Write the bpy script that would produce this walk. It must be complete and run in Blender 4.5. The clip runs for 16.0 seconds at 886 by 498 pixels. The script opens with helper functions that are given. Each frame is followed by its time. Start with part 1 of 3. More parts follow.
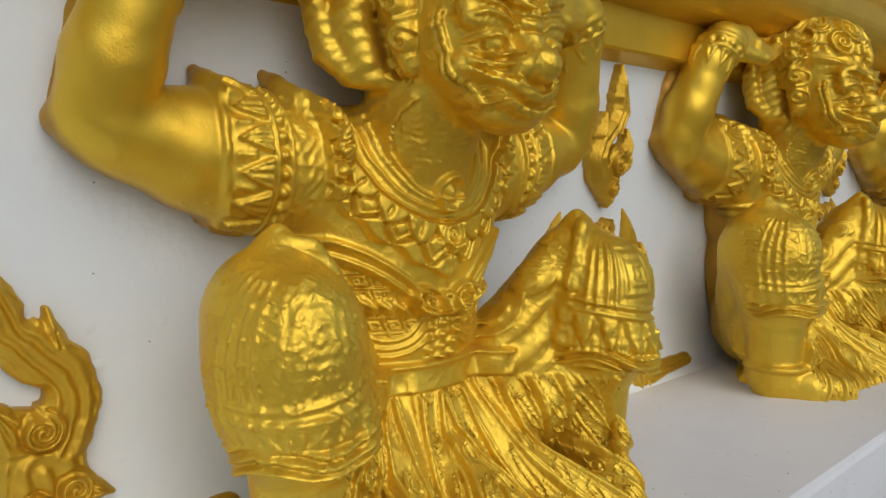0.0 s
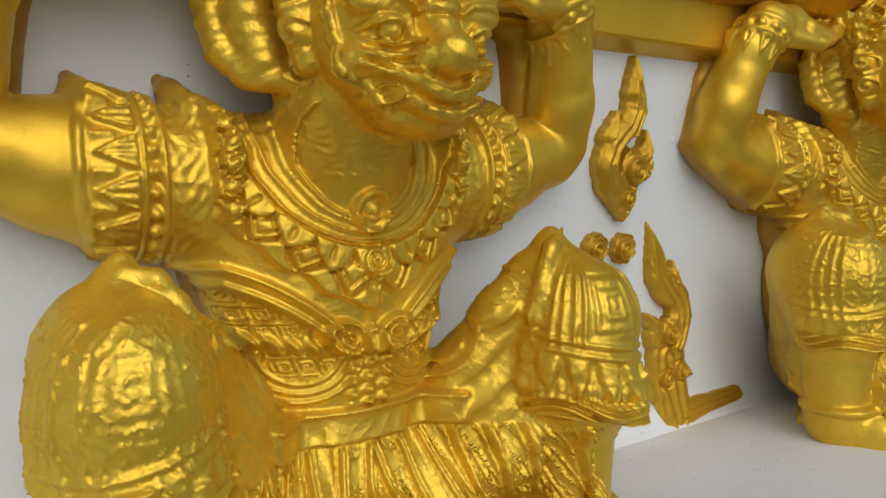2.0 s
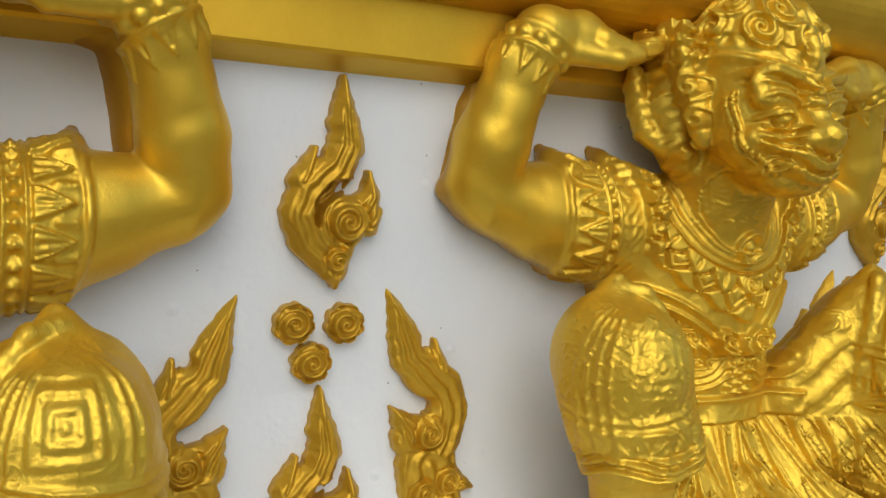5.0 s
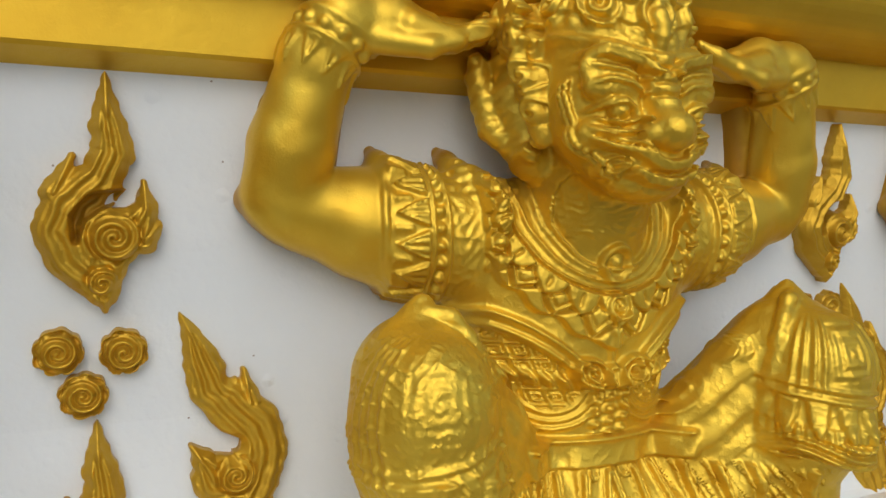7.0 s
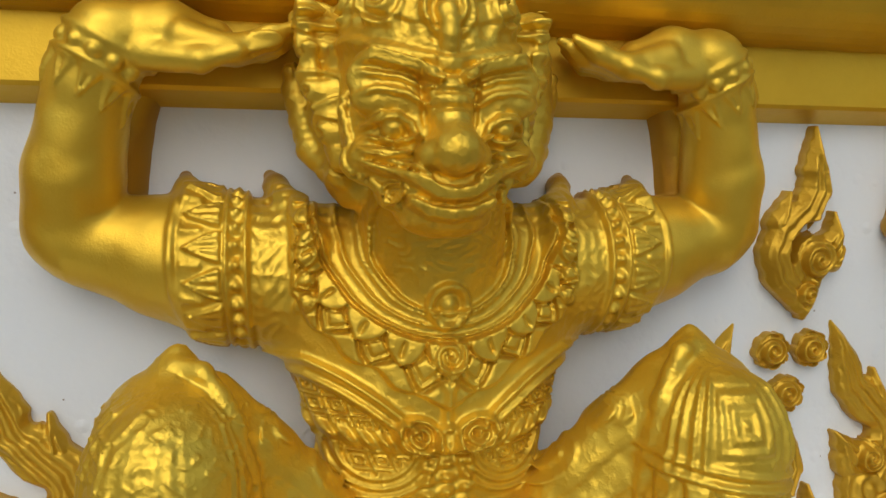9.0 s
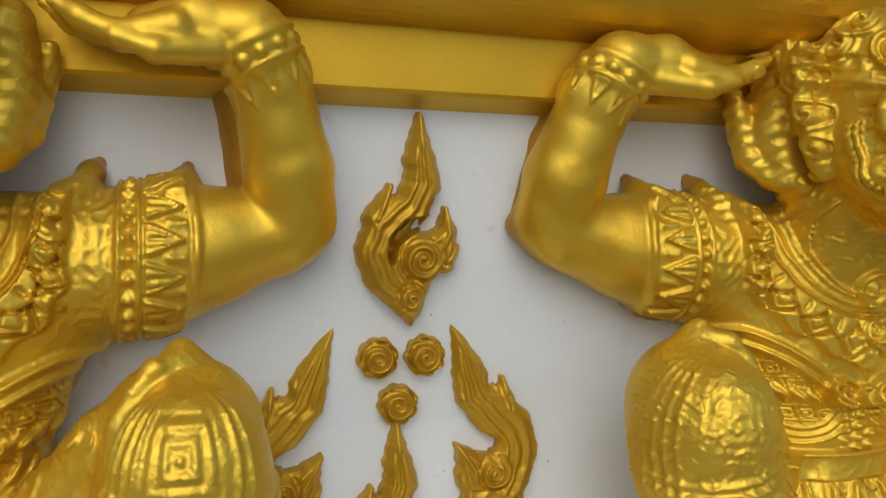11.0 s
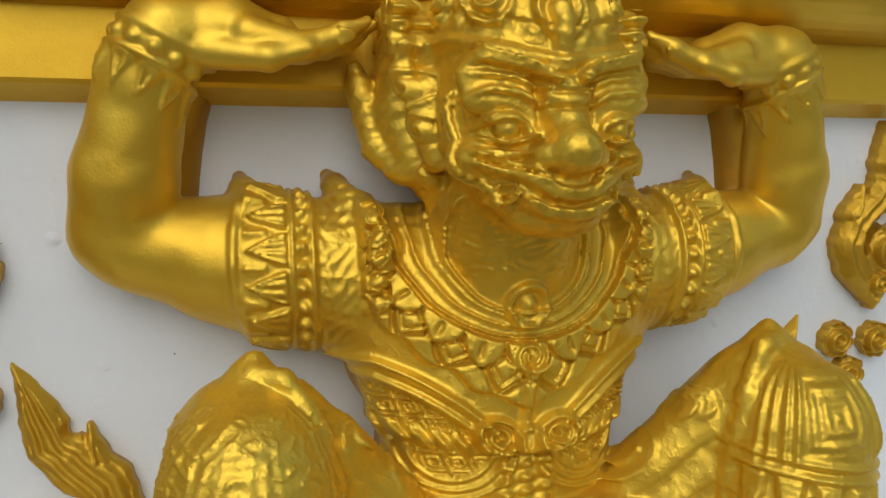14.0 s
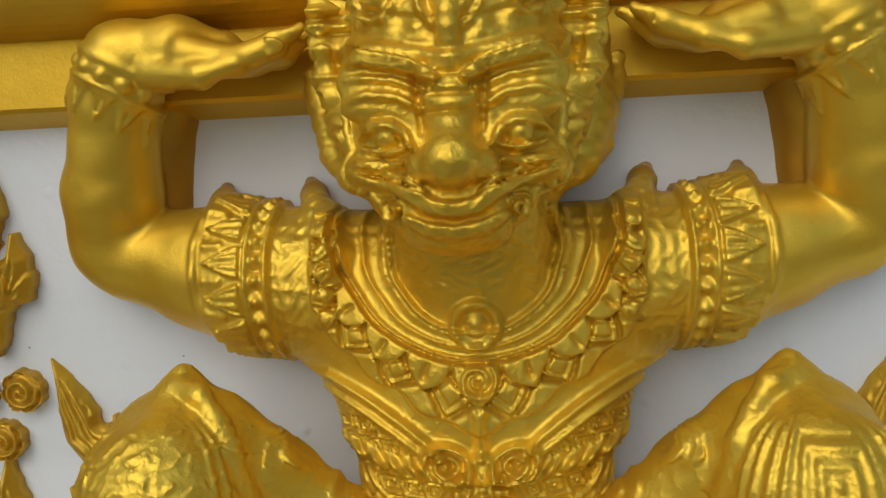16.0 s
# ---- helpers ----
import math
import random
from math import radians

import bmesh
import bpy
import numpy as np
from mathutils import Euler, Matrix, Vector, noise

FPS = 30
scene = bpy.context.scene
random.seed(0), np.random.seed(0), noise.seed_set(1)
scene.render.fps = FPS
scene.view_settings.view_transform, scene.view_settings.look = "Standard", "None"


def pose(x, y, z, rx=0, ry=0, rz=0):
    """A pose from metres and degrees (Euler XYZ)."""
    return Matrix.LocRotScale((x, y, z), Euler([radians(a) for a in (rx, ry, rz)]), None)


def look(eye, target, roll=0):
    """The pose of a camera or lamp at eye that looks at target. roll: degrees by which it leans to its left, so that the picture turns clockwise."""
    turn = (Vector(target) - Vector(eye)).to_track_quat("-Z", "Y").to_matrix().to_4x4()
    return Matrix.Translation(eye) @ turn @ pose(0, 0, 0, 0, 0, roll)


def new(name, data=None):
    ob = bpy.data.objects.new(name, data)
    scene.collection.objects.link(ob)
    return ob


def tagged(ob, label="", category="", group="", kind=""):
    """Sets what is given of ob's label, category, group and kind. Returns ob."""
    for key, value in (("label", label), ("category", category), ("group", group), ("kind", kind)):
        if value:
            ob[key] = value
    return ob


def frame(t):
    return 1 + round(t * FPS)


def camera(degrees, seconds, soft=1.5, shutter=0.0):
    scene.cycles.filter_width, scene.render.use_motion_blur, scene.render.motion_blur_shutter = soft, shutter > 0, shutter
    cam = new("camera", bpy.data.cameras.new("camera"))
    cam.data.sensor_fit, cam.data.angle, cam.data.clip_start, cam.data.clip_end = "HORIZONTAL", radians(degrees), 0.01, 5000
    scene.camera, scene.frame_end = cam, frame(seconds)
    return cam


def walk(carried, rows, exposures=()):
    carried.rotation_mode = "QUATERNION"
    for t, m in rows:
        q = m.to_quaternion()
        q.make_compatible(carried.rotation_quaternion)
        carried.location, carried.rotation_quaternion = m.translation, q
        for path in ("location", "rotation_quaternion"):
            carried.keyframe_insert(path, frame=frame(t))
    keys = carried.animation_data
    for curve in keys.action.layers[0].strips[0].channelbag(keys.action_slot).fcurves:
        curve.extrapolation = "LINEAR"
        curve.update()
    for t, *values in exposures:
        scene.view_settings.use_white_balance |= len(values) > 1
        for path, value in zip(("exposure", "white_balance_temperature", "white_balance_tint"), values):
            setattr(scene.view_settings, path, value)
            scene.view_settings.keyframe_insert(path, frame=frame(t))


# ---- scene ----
cam = camera(59.5, 16.0)
PATH = [
    (0, (-1.384, -0.909, 1.595), (-0.003, 0.526, 1.408), -0.0),
    (0.5, (-1.341, -0.922, 1.601), (-0.001, 0.553, 1.432), -0.6),
    (1, (-1.288, -0.956, 1.597), (-0.027, 0.588, 1.438), -1.0),
    (1.5, (-1.211, -0.965, 1.597), (0.019, 0.604, 1.434), -1.3),
    (2, (-1.095, -0.93, 1.6), (0.067, 0.69, 1.437), -1.0),
    (2.5, (-0.978, -0.907, 1.609), (0.147, 0.741, 1.477), -0.7),
    (3, (-0.893, -0.901, 1.616), (0.187, 0.778, 1.5), -0.4),
    (3.5, (-0.769, -0.938, 1.623), (0.231, 0.79, 1.513), -0.4),
    (4, (-0.647, -0.989, 1.627), (0.31, 0.764, 1.52), 0.1),
    (4.5, (-0.533, -1.01, 1.616), (0.46, 0.724, 1.546), 0.1),
    (5, (-0.399, -0.991, 1.62), (0.577, 0.753, 1.556), 0.2),
    (7.5, (0.093, -1.029, 1.628), (0.79, 0.845, 1.593), -0.7),
    (8, (0.197, -1.005, 1.636), (0.765, 0.913, 1.611), -1.1),
    (8.2, (0.24, -1.0, 1.641), (0.767, 0.929, 1.626), -1.2),
    (10.5, (0.849, -1.05, 1.691), (1.258, 0.905, 1.586), -0.0),
    (11, (0.961, -1.019, 1.687), (1.569, 0.884, 1.594), 0.6),
    (11.5, (1.06, -0.962, 1.695), (1.756, 0.912, 1.61), 0.9),
    (12, (1.138, -0.911, 1.683), (1.949, 0.917, 1.633), 0.5),
    (12.5, (1.235, -0.913, 1.685), (2.037, 0.918, 1.624), 0.3),
    (13, (1.362, -0.948, 1.693), (2.061, 0.924, 1.616), 0.7),
    (13.5, (1.467, -0.983, 1.688), (2.101, 0.912, 1.612), -0.0),
    (14, (1.567, -0.973, 1.679), (2.104, 0.952, 1.613), -1.2),
    (14.5, (1.671, -0.946, 1.688), (2.051, 1.016, 1.612), -1.1),
    (15, (1.758, -0.92, 1.685), (1.987, 1.065, 1.618), -2.3),
    (15.5, (1.848, -0.923, 1.695), (1.885, 1.075, 1.62), -2.6),
    (16, (1.937, -0.945, 1.707), (1.772, 1.045, 1.598), -2.4),
]
walk(cam, [(t, look(eye, target, roll)) for t, eye, target, roll in PATH],
     [(0, 0.06), (2, 0.06), (4, 0.27), (5, 0.25), (8, 0.17), (10.5, 0.08), (13, 0.05), (16, 0.0)])

# ---- world and light ----
world = bpy.data.worlds.new("world")
scene.world = world
world.use_nodes = True
wn = world.node_tree.nodes
sky = wn.new("ShaderNodeTexSky")
sky.sky_type, sky.sun_disc = "NISHITA", False
sky.sun_elevation, sky.sun_rotation = radians(38), radians(197)
sky.air_density, sky.dust_density, sky.ozone_density = 1.0, 2.4, 1.0
wn["Background"].inputs["Strength"].default_value = 0.090
world.node_tree.links.new(sky.outputs[0], wn["Background"].inputs[0])

sun = new("sun", bpy.data.lights.new("sun", "SUN"))
sun.data.energy, sun.data.angle, sun.data.color = 0.58, radians(60), (1.0, 0.995, 0.98)
sun.matrix_world = look((-1.1, -3.5, 2.9), (0, 0, 0))


# ---- materials ----
def nodes_of(name):
    m = bpy.data.materials.new(name)
    m.use_nodes = True
    t = m.node_tree
    return m, t.nodes, t.links, t.nodes["Principled BSDF"]


def noise_node(n, l, scale, detail=4.0, rough=0.55):
    c = n.new("ShaderNodeTexCoord")
    x = n.new("ShaderNodeTexNoise")
    x.inputs["Scale"].default_value, x.inputs["Detail"].default_value, x.inputs["Roughness"].default_value = scale, detail, rough
    l.new(c.outputs["Object"], x.inputs["Vector"])
    return x


def ramp_node(n, l, src, stops):
    r = n.new("ShaderNodeValToRGB")
    e = r.color_ramp.elements
    while len(e) < len(stops):
        e.new(0.5)
    for k, (p, c) in zip(e, stops):
        k.position, k.color = p, (*c, 1)
    l.new(src, r.inputs[0])
    return r


def bump_node(n, l, src, strength, dist, under=None):
    b = n.new("ShaderNodeBump")
    b.inputs["Strength"].default_value, b.inputs["Distance"].default_value = strength, dist
    l.new(src, b.inputs["Height"])
    if under:
        l.new(under.outputs[0], b.inputs["Normal"])
    return b


def gold_paint(name, light, dark, rough, crease, brown_from=9.0):
    """Bronze powder paint, browner and less metallic on the flanks past the given y."""
    m, n, l, p = nodes_of(name)
    big = noise_node(n, l, 9.0, 5.0)
    col = ramp_node(n, l, big.outputs["Fac"], [(0.3, dark), (0.65, light)])
    fine = noise_node(n, l, 60.0, 5.0, 0.6)
    rr = n.new("ShaderNodeMapRange")
    rr.inputs["To Min"].default_value, rr.inputs["To Max"].default_value = rough - 0.08, rough + 0.12
    l.new(fine.outputs["Fac"], rr.inputs["Value"])
    l.new(rr.outputs[0], p.inputs["Roughness"])
    b1 = bump_node(n, l, fine.outputs["Fac"], 0.26, 0.0025)
    grain = noise_node(n, l, 320.0, 3.0)
    b2 = bump_node(n, l, grain.outputs["Fac"], 0.30, 0.0010, b1)
    co = n.new("ShaderNodeTexCoord")
    xyz = n.new("ShaderNodeSeparateXYZ")
    l.new(co.outputs["Object"], xyz.inputs[0])

    def math_node(kind, a, b):
        k = n.new("ShaderNodeMath")
        k.operation = kind
        for i, v in enumerate((a, b)):
            if isinstance(v, float):
                k.inputs[i].default_value = v
            else:
                l.new(v, k.inputs[i])
        return k.outputs[0]
    # 0 in front, 1 towards the wall: mixes in brown and lowers the metallic
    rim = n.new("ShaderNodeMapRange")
    rim.inputs["From Min"].default_value, rim.inputs["From Max"].default_value = brown_from - 0.010, brown_from + 0.010
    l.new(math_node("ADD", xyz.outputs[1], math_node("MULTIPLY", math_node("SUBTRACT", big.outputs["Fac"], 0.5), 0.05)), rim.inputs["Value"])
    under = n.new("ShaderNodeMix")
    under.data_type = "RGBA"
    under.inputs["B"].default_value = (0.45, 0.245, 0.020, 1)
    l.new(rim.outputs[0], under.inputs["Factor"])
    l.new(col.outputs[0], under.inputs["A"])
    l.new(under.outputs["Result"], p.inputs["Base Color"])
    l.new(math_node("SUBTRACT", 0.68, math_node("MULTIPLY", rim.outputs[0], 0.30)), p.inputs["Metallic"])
    bare = math_node("MULTIPLY", math_node("GREATER_THAN", math_node("ABSOLUTE", xyz.outputs[0], 0.0), 0.312), math_node("GREATER_THAN", xyz.outputs[2], 0.475))
    palm = math_node("MULTIPLY", math_node("GREATER_THAN", math_node("ABSOLUTE", xyz.outputs[0], 0.0), 0.168), math_node("GREATER_THAN", xyz.outputs[2], 0.74))
    bare = math_node("MAXIMUM", bare, palm)
    worked = math_node("SUBTRACT", 1.0, math_node("MULTIPLY", bare, 0.85))
    fold = noise_node(n, l, 42.0, 4.0, 0.6)
    fold.noise_type = "RIDGED_MULTIFRACTAL"
    fold.inputs["Offset"].default_value, fold.inputs["Gain"].default_value = 0.9, 1.5
    b3 = bump_node(n, l, math_node("MULTIPLY", fold.outputs["Fac"], worked), crease, 0.002, b2)
    l.new(b3.outputs[0], p.inputs["Normal"])
    return m


def plaster(name, light, dark, rough, lump, specks, share):
    m, n, l, p = nodes_of(name)
    big = noise_node(n, l, 3.0, 6.0)
    col = ramp_node(n, l, big.outputs["Fac"], [(0.3, dark), (0.6, light)])
    l.new(col.outputs[0], p.inputs["Base Color"])
    p.inputs["Roughness"].default_value = rough
    tc = n.new("ShaderNodeTexCoord")
    vo = n.new("ShaderNodeTexVoronoi")
    vo.inputs["Scale"].default_value = specks
    l.new(tc.outputs["Object"], vo.inputs["Vector"])
    near = n.new("ShaderNodeMath")
    near.operation = "LESS_THAN"
    near.inputs[1].default_value = 0.10
    l.new(vo.outputs["Distance"], near.inputs[0])
    some = n.new("ShaderNodeSeparateColor")
    l.new(vo.outputs["Color"], some.inputs[0])
    rare = n.new("ShaderNodeMath")
    rare.operation = "LESS_THAN"
    rare.inputs[1].default_value = share
    l.new(some.outputs[0], rare.inputs[0])
    both = n.new("ShaderNodeMath")
    both.operation = "MULTIPLY"
    l.new(near.outputs[0], both.inputs[0])
    l.new(rare.outputs[0], both.inputs[1])
    dirt = n.new("ShaderNodeMix")
    dirt.data_type = "RGBA"
    dirt.inputs["B"].default_value = (0.30, 0.28, 0.26, 1)
    l.new(both.outputs[0], dirt.inputs["Factor"])
    l.new(col.outputs[0], dirt.inputs["A"])
    l.new(dirt.outputs["Result"], p.inputs["Base Color"])
    a = noise_node(n, l, 14.0, 4.0)
    b1 = bump_node(n, l, a.outputs["Fac"], 0.4, lump)
    g = noise_node(n, l, 75.0, 5.0)
    b2 = bump_node(n, l, g.outputs["Fac"], 0.5, 0.0022, b1)
    vb = n.new("ShaderNodeTexVoronoi")
    vb.inputs["Scale"].default_value = 16.0
    l.new(tc.outputs["Object"], vb.inputs["Vector"])
    blob = n.new("ShaderNodeMapRange")
    blob.inputs["From Min"].default_value, blob.inputs["From Max"].default_value = 0.16, 0.0
    l.new(vb.outputs["Distance"], blob.inputs["Value"])
    b3 = bump_node(n, l, blob.outputs[0], 0.6, 0.004, b2)
    l.new(b3.outputs[0], p.inputs["Normal"])
    return m


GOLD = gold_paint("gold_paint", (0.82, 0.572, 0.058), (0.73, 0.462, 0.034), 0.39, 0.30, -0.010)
GOLD_BAND = gold_paint("gold_band_paint", (0.78, 0.505, 0.036), (0.70, 0.43, 0.026), 0.42, 0.05)
# on the ornaments the brown puts the shade of their sides into the colour
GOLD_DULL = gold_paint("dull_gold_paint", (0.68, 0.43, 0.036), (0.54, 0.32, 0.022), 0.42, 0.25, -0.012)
WHITE = plaster("white_wall_paint", (0.80, 0.87, 0.91), (0.75, 0.82, 0.86), 0.55, 0.007, 70.0, 0.02)
LEDGE = plaster("white_ledge_paint", (0.82, 0.86, 0.89), (0.75, 0.79, 0.82), 0.5, 0.003, 60.0, 0.22)
PAVE = plaster("grey_paving", (0.20, 0.20, 0.195), (0.15, 0.15, 0.148), 0.8, 0.004, 20.0, 0.2)




def mesh_of(name, verts, faces, mat, smooth=True):
    me = bpy.data.meshes.new(name)
    me.from_pydata(verts, [], faces)
    if smooth:
        me.polygons.foreach_set("use_smooth", [True] * len(me.polygons))
    me.materials.append(mat)
    me.update()
    return me


def box_mesh(name, lo, hi, mat):
    bm = bmesh.new()
    c = [(a + b) / 2 for a, b in zip(lo, hi)]
    bmesh.ops.create_cube(bm, size=1, matrix=Matrix.Translation(c) @ Matrix.Diagonal((hi[0] - lo[0], hi[1] - lo[1], hi[2] - lo[2], 1)))
    me = bpy.data.meshes.new(name)
    bm.to_mesh(me)
    bm.free()
    me.materials.append(mat)
    return me


def swept(name, profile, x0, x1, mat, steps=24):
    """A closed profile in (y, z) carried along x."""
    n = len(profile)
    verts, faces = [], []
    for k in range(steps + 1):
        x = x0 + (x1 - x0) * k / steps
        verts += [(x, y, z) for y, z in profile]
    for k in range(steps):
        for a in range(n):
            b = (a + 1) % n
            faces.append((k * n + a, k * n + b, k * n + n + b, k * n + n + a))
    faces += [tuple(range(n))[::-1], tuple(range(steps * n, steps * n + n))]
    me = mesh_of(name, verts, faces, mat, False)
    bm = bmesh.new()
    bm.from_mesh(me)
    bmesh.ops.recalc_face_normals(bm, faces=bm.faces)
    bm.to_mesh(me)
    bm.free()
    return me


# ---- carving: a field of distances, and the skin round it ----
class Clay:
    def __init__(self, lo, hi, step):
        self.lo, self.step = np.array(lo, float), step
        n = [int(round((b - a) / step)) + 1 for a, b in zip(lo, hi)]
        self.axes = [(a + step * np.arange(k)).astype(np.float32) for a, k in zip(lo, n)]
        self.f = np.full(n, 0.5, np.float32)

    def part(self, lo, hi):
        cut = tuple(slice(int(np.searchsorted(ax, a)), int(np.searchsorted(ax, b, "right"))) for ax, a, b in zip(self.axes, lo, hi))
        x, y, z = (ax[c] for ax, c in zip(self.axes, cut))
        return cut, x[:, None, None], y[None, :, None], z[None, None, :]

    def put(self, lo, hi, shape, k=0.01):
        lo, hi = [a - 3 * k - 0.02 for a in lo], [b + 3 * k + 0.02 for b in hi]
        cut, x, y, z = self.part(lo, hi)
        if min(self.f[cut].shape) == 0:
            return
        d, g = shape(x, y, z), self.f[cut]
        h = np.clip(0.5 + 0.5 * (g - d) / k, 0, 1)
        self.f[cut] = g + (d - g) * h - k * h * (1 - h)

    def dig(self, lo, hi, shape, k=0.005):
        cut, x, y, z = self.part([a - 3 * k for a in lo], [b + 3 * k for b in hi])
        d, g = -shape(x, y, z), self.f[cut]
        h = np.clip(0.5 - 0.5 * (g - d) / k, 0, 1)
        self.f[cut] = g + (d - g) * h + k * h * (1 - h)

    def raise_by(self, lo, hi, height):
        cut, x, y, z = self.part(lo, hi)
        self.f[cut] -= height(x, y, z).astype(np.float32)

    def ball(self, c, r, k=0.01):
        r = np.broadcast_to(np.array(r, float), (3,))

        def shape(x, y, z):
            p = [(x - c[0]), (y - c[1]), (z - c[2])]
            k0 = np.sqrt(sum((a / b) ** 2 for a, b in zip(p, r)))
            k1 = np.sqrt(sum((a / (b * b)) ** 2 for a, b in zip(p, r))) + 1e-6
            return np.maximum(k0 * (k0 - 1) / k1, -0.2)
        self.put([a - b for a, b in zip(c, r)], [a + b for a, b in zip(c, r)], shape, k)

    def limb(self, pts, k=0.01, flat=1.0):
        """A run of rounded cones through (x, y, z, radius); flat under 1 squeezes it in y about each run."""
        for a, b in zip(pts, pts[1:]):
            r = max(a[3], b[3])
            ba = [b[i] - a[i] for i in range(3)]
            n = sum(v * v for v in ba) + 1e-9

            def shape(x, y, z):
                p = [x - a[0], y - a[1], z - a[2]]
                h = np.clip(sum(u * v for u, v in zip(p, ba)) / n, 0, 1)
                d = [p[i] - h * ba[i] for i in range(3)]
                return np.sqrt(d[0] ** 2 + (d[1] / flat) ** 2 + d[2] ** 2) - (a[3] + (b[3] - a[3]) * h)
            self.put([min(a[i], b[i]) - r for i in range(3)], [max(a[i], b[i]) + r for i in range(3)], shape, k)

    def slab(self, c, half, turn=(0, 0, 0), round_by=0.005, k=0.008):
        m = np.array(Euler([radians(v) for v in turn]).to_matrix().transposed())
        e = np.abs(m.T) @ np.array(half)

        def shape(x, y, z):
            p = [x - c[0], y - c[1], z - c[2]]
            q = [np.abs(sum(m[i][j] * p[j] for j in range(3))) - half[i] + round_by for i in range(3)]
            out = np.sqrt(sum(np.maximum(v, 0) ** 2 for v in q))
            return out + np.minimum(np.maximum(np.maximum(q[0], q[1]), q[2]), 0) - round_by
        self.put([a - b for a, b in zip(c, e)], [a + b for a, b in zip(c, e)], shape, k)

    def front(self, x, z):
        i, k = int(round((x - self.lo[0]) / self.step)), int(round((z - self.lo[2]) / self.step))
        column = self.f[i, :, k]
        hit = int(np.argmax(column < 0))
        if column[hit] >= 0:
            return None
        if hit == 0:
            return float(self.axes[1][0])
        a, b = column[hit - 1], column[hit]
        return float(self.axes[1][hit] - self.step * b / (b - a))

    def side(self, y, z, way, x_mid):
        j, k = (int(round((v - self.lo[a]) / self.step)) for a, v in ((1, y), (2, z)))
        mid = int(round((x_mid - self.lo[0]) / self.step))
        row = self.f[mid:, j, k] if way > 0 else self.f[mid::-1, j, k]
        if row[0] >= 0:
            return None
        return x_mid + way * self.step * int(np.argmax(row >= 0))

    def trail(self, pts, k=0.003, lift=0.3):
        """A rounded run laid on the front of the work through (x, z, radius)."""
        fine = []
        for a, b in zip(pts, pts[1:]):
            fine += [[a[i] + (b[i] - a[i]) * t / 3 for i in range(3)] for t in range(3)]
        fine.append(pts[-1])
        laid = [(x, self.front(x, z), z, r) for x, z, r in fine]
        laid = [p for p in laid if p[1] is not None and p[1] < -0.17]
        ys = [p[1] for p in laid]
        ys = [sum(ys[max(i - 1, 0):i + 2]) / len(ys[max(i - 1, 0):i + 2]) for i in range(len(ys))]
        self.limb([(x, y + r * (0.5 - lift), z, r) for (x, _, z, r), y in zip(laid, ys)], k)

    def skin(self, name, mat, base=(0, 0, 0)):
        """One vertex in each cell that the surface crosses, one square across each edge that it crosses."""
        f = self.f
        inside = f < 0
        count = sum(inside[a:inside.shape[0] - 1 + a, b:inside.shape[1] - 1 + b, c:inside.shape[2] - 1 + c].astype(np.int8)
                    for a in (0, 1) for b in (0, 1) for c in (0, 1))
        cells = np.argwhere((count > 0) & (count < 8))
        number = np.full(count.shape, -1, np.int32)
        number[tuple(cells.T)] = np.arange(len(cells))
        corner = np.array([(a, b, c) for a in (0, 1) for b in (0, 1) for c in (0, 1)])
        value = np.stack([f[tuple((cells + c).T)] for c in corner], 1)
        total, hits = np.zeros((len(cells), 3)), np.zeros(len(cells))
        for i in range(8):
            for j in range(i + 1, 8):
                if np.abs(corner[i] - corner[j]).sum() != 1:
                    continue
                a, b = value[:, i], value[:, j]
                cross = (a < 0) != (b < 0)
                t = np.where(cross, a / np.where(cross, a - b, 1), 0)[:, None]
                total += np.where(cross[:, None], corner[i] + t * (corner[j] - corner[i]), 0)
                hits += cross
        verts = (cells + total / hits[:, None]) * self.step + self.lo - np.array(base)
        quads = []
        for ax in range(3):
            u, v = (ax + 1) % 3, (ax + 2) % 3
            lo = [slice(1, s - 1) for s in f.shape]
            hi = list(lo)
            lo[ax], hi[ax] = slice(0, f.shape[ax] - 1), slice(1, f.shape[ax])
            a, b = inside[tuple(lo)], inside[tuple(hi)]
            at = np.argwhere(a != b)
            flip = b[tuple(at.T)]
            at[:, u] += 1
            at[:, v] += 1
            ring = []
            for du, dv in ((1, 1), (0, 1), (0, 0), (1, 0)):
                c = at.copy()
                c[:, u] -= du
                c[:, v] -= dv
                ring.append(number[tuple(c.T)])
            q = np.stack(ring, 1)
            q[flip] = q[flip][:, ::-1]
            quads.append(q)
        quads = np.concatenate(quads)
        return mesh_of(name, verts.tolist(), quads.tolist(), mat)


def ridge(d, w):
    return np.exp(-(d / w) ** 2)


def step_up(v, a, b):
    t = np.clip((v - a) / (b - a), 0, 1)
    return t * t * (3 - 2 * t)


def window(v, a, b, soft):
    return step_up(v, a - soft, a + soft) * (1 - step_up(v, b - soft, b + soft))


def flat_run(x, z, pts, share=False):
    """The distance to a tapered run; with share also how far across it, from 0 on its spine to 1 at its edge."""
    d, w = None, None
    for a, b in zip(pts, pts[1:]):
        bx, bz = b[0] - a[0], b[1] - a[1]
        h = np.clip(((x - a[0]) * bx + (z - a[1]) * bz) / (bx * bx + bz * bz + 1e-9), 0, 1)
        r = a[2] + (b[2] - a[2]) * h
        e = np.sqrt((x - a[0] - h * bx) ** 2 + (z - a[1] - h * bz) ** 2)
        q = e / r
        d, w = (e - r, q) if d is None else (np.minimum(d, e - r), np.minimum(w, q))
    return (d, w) if share else d


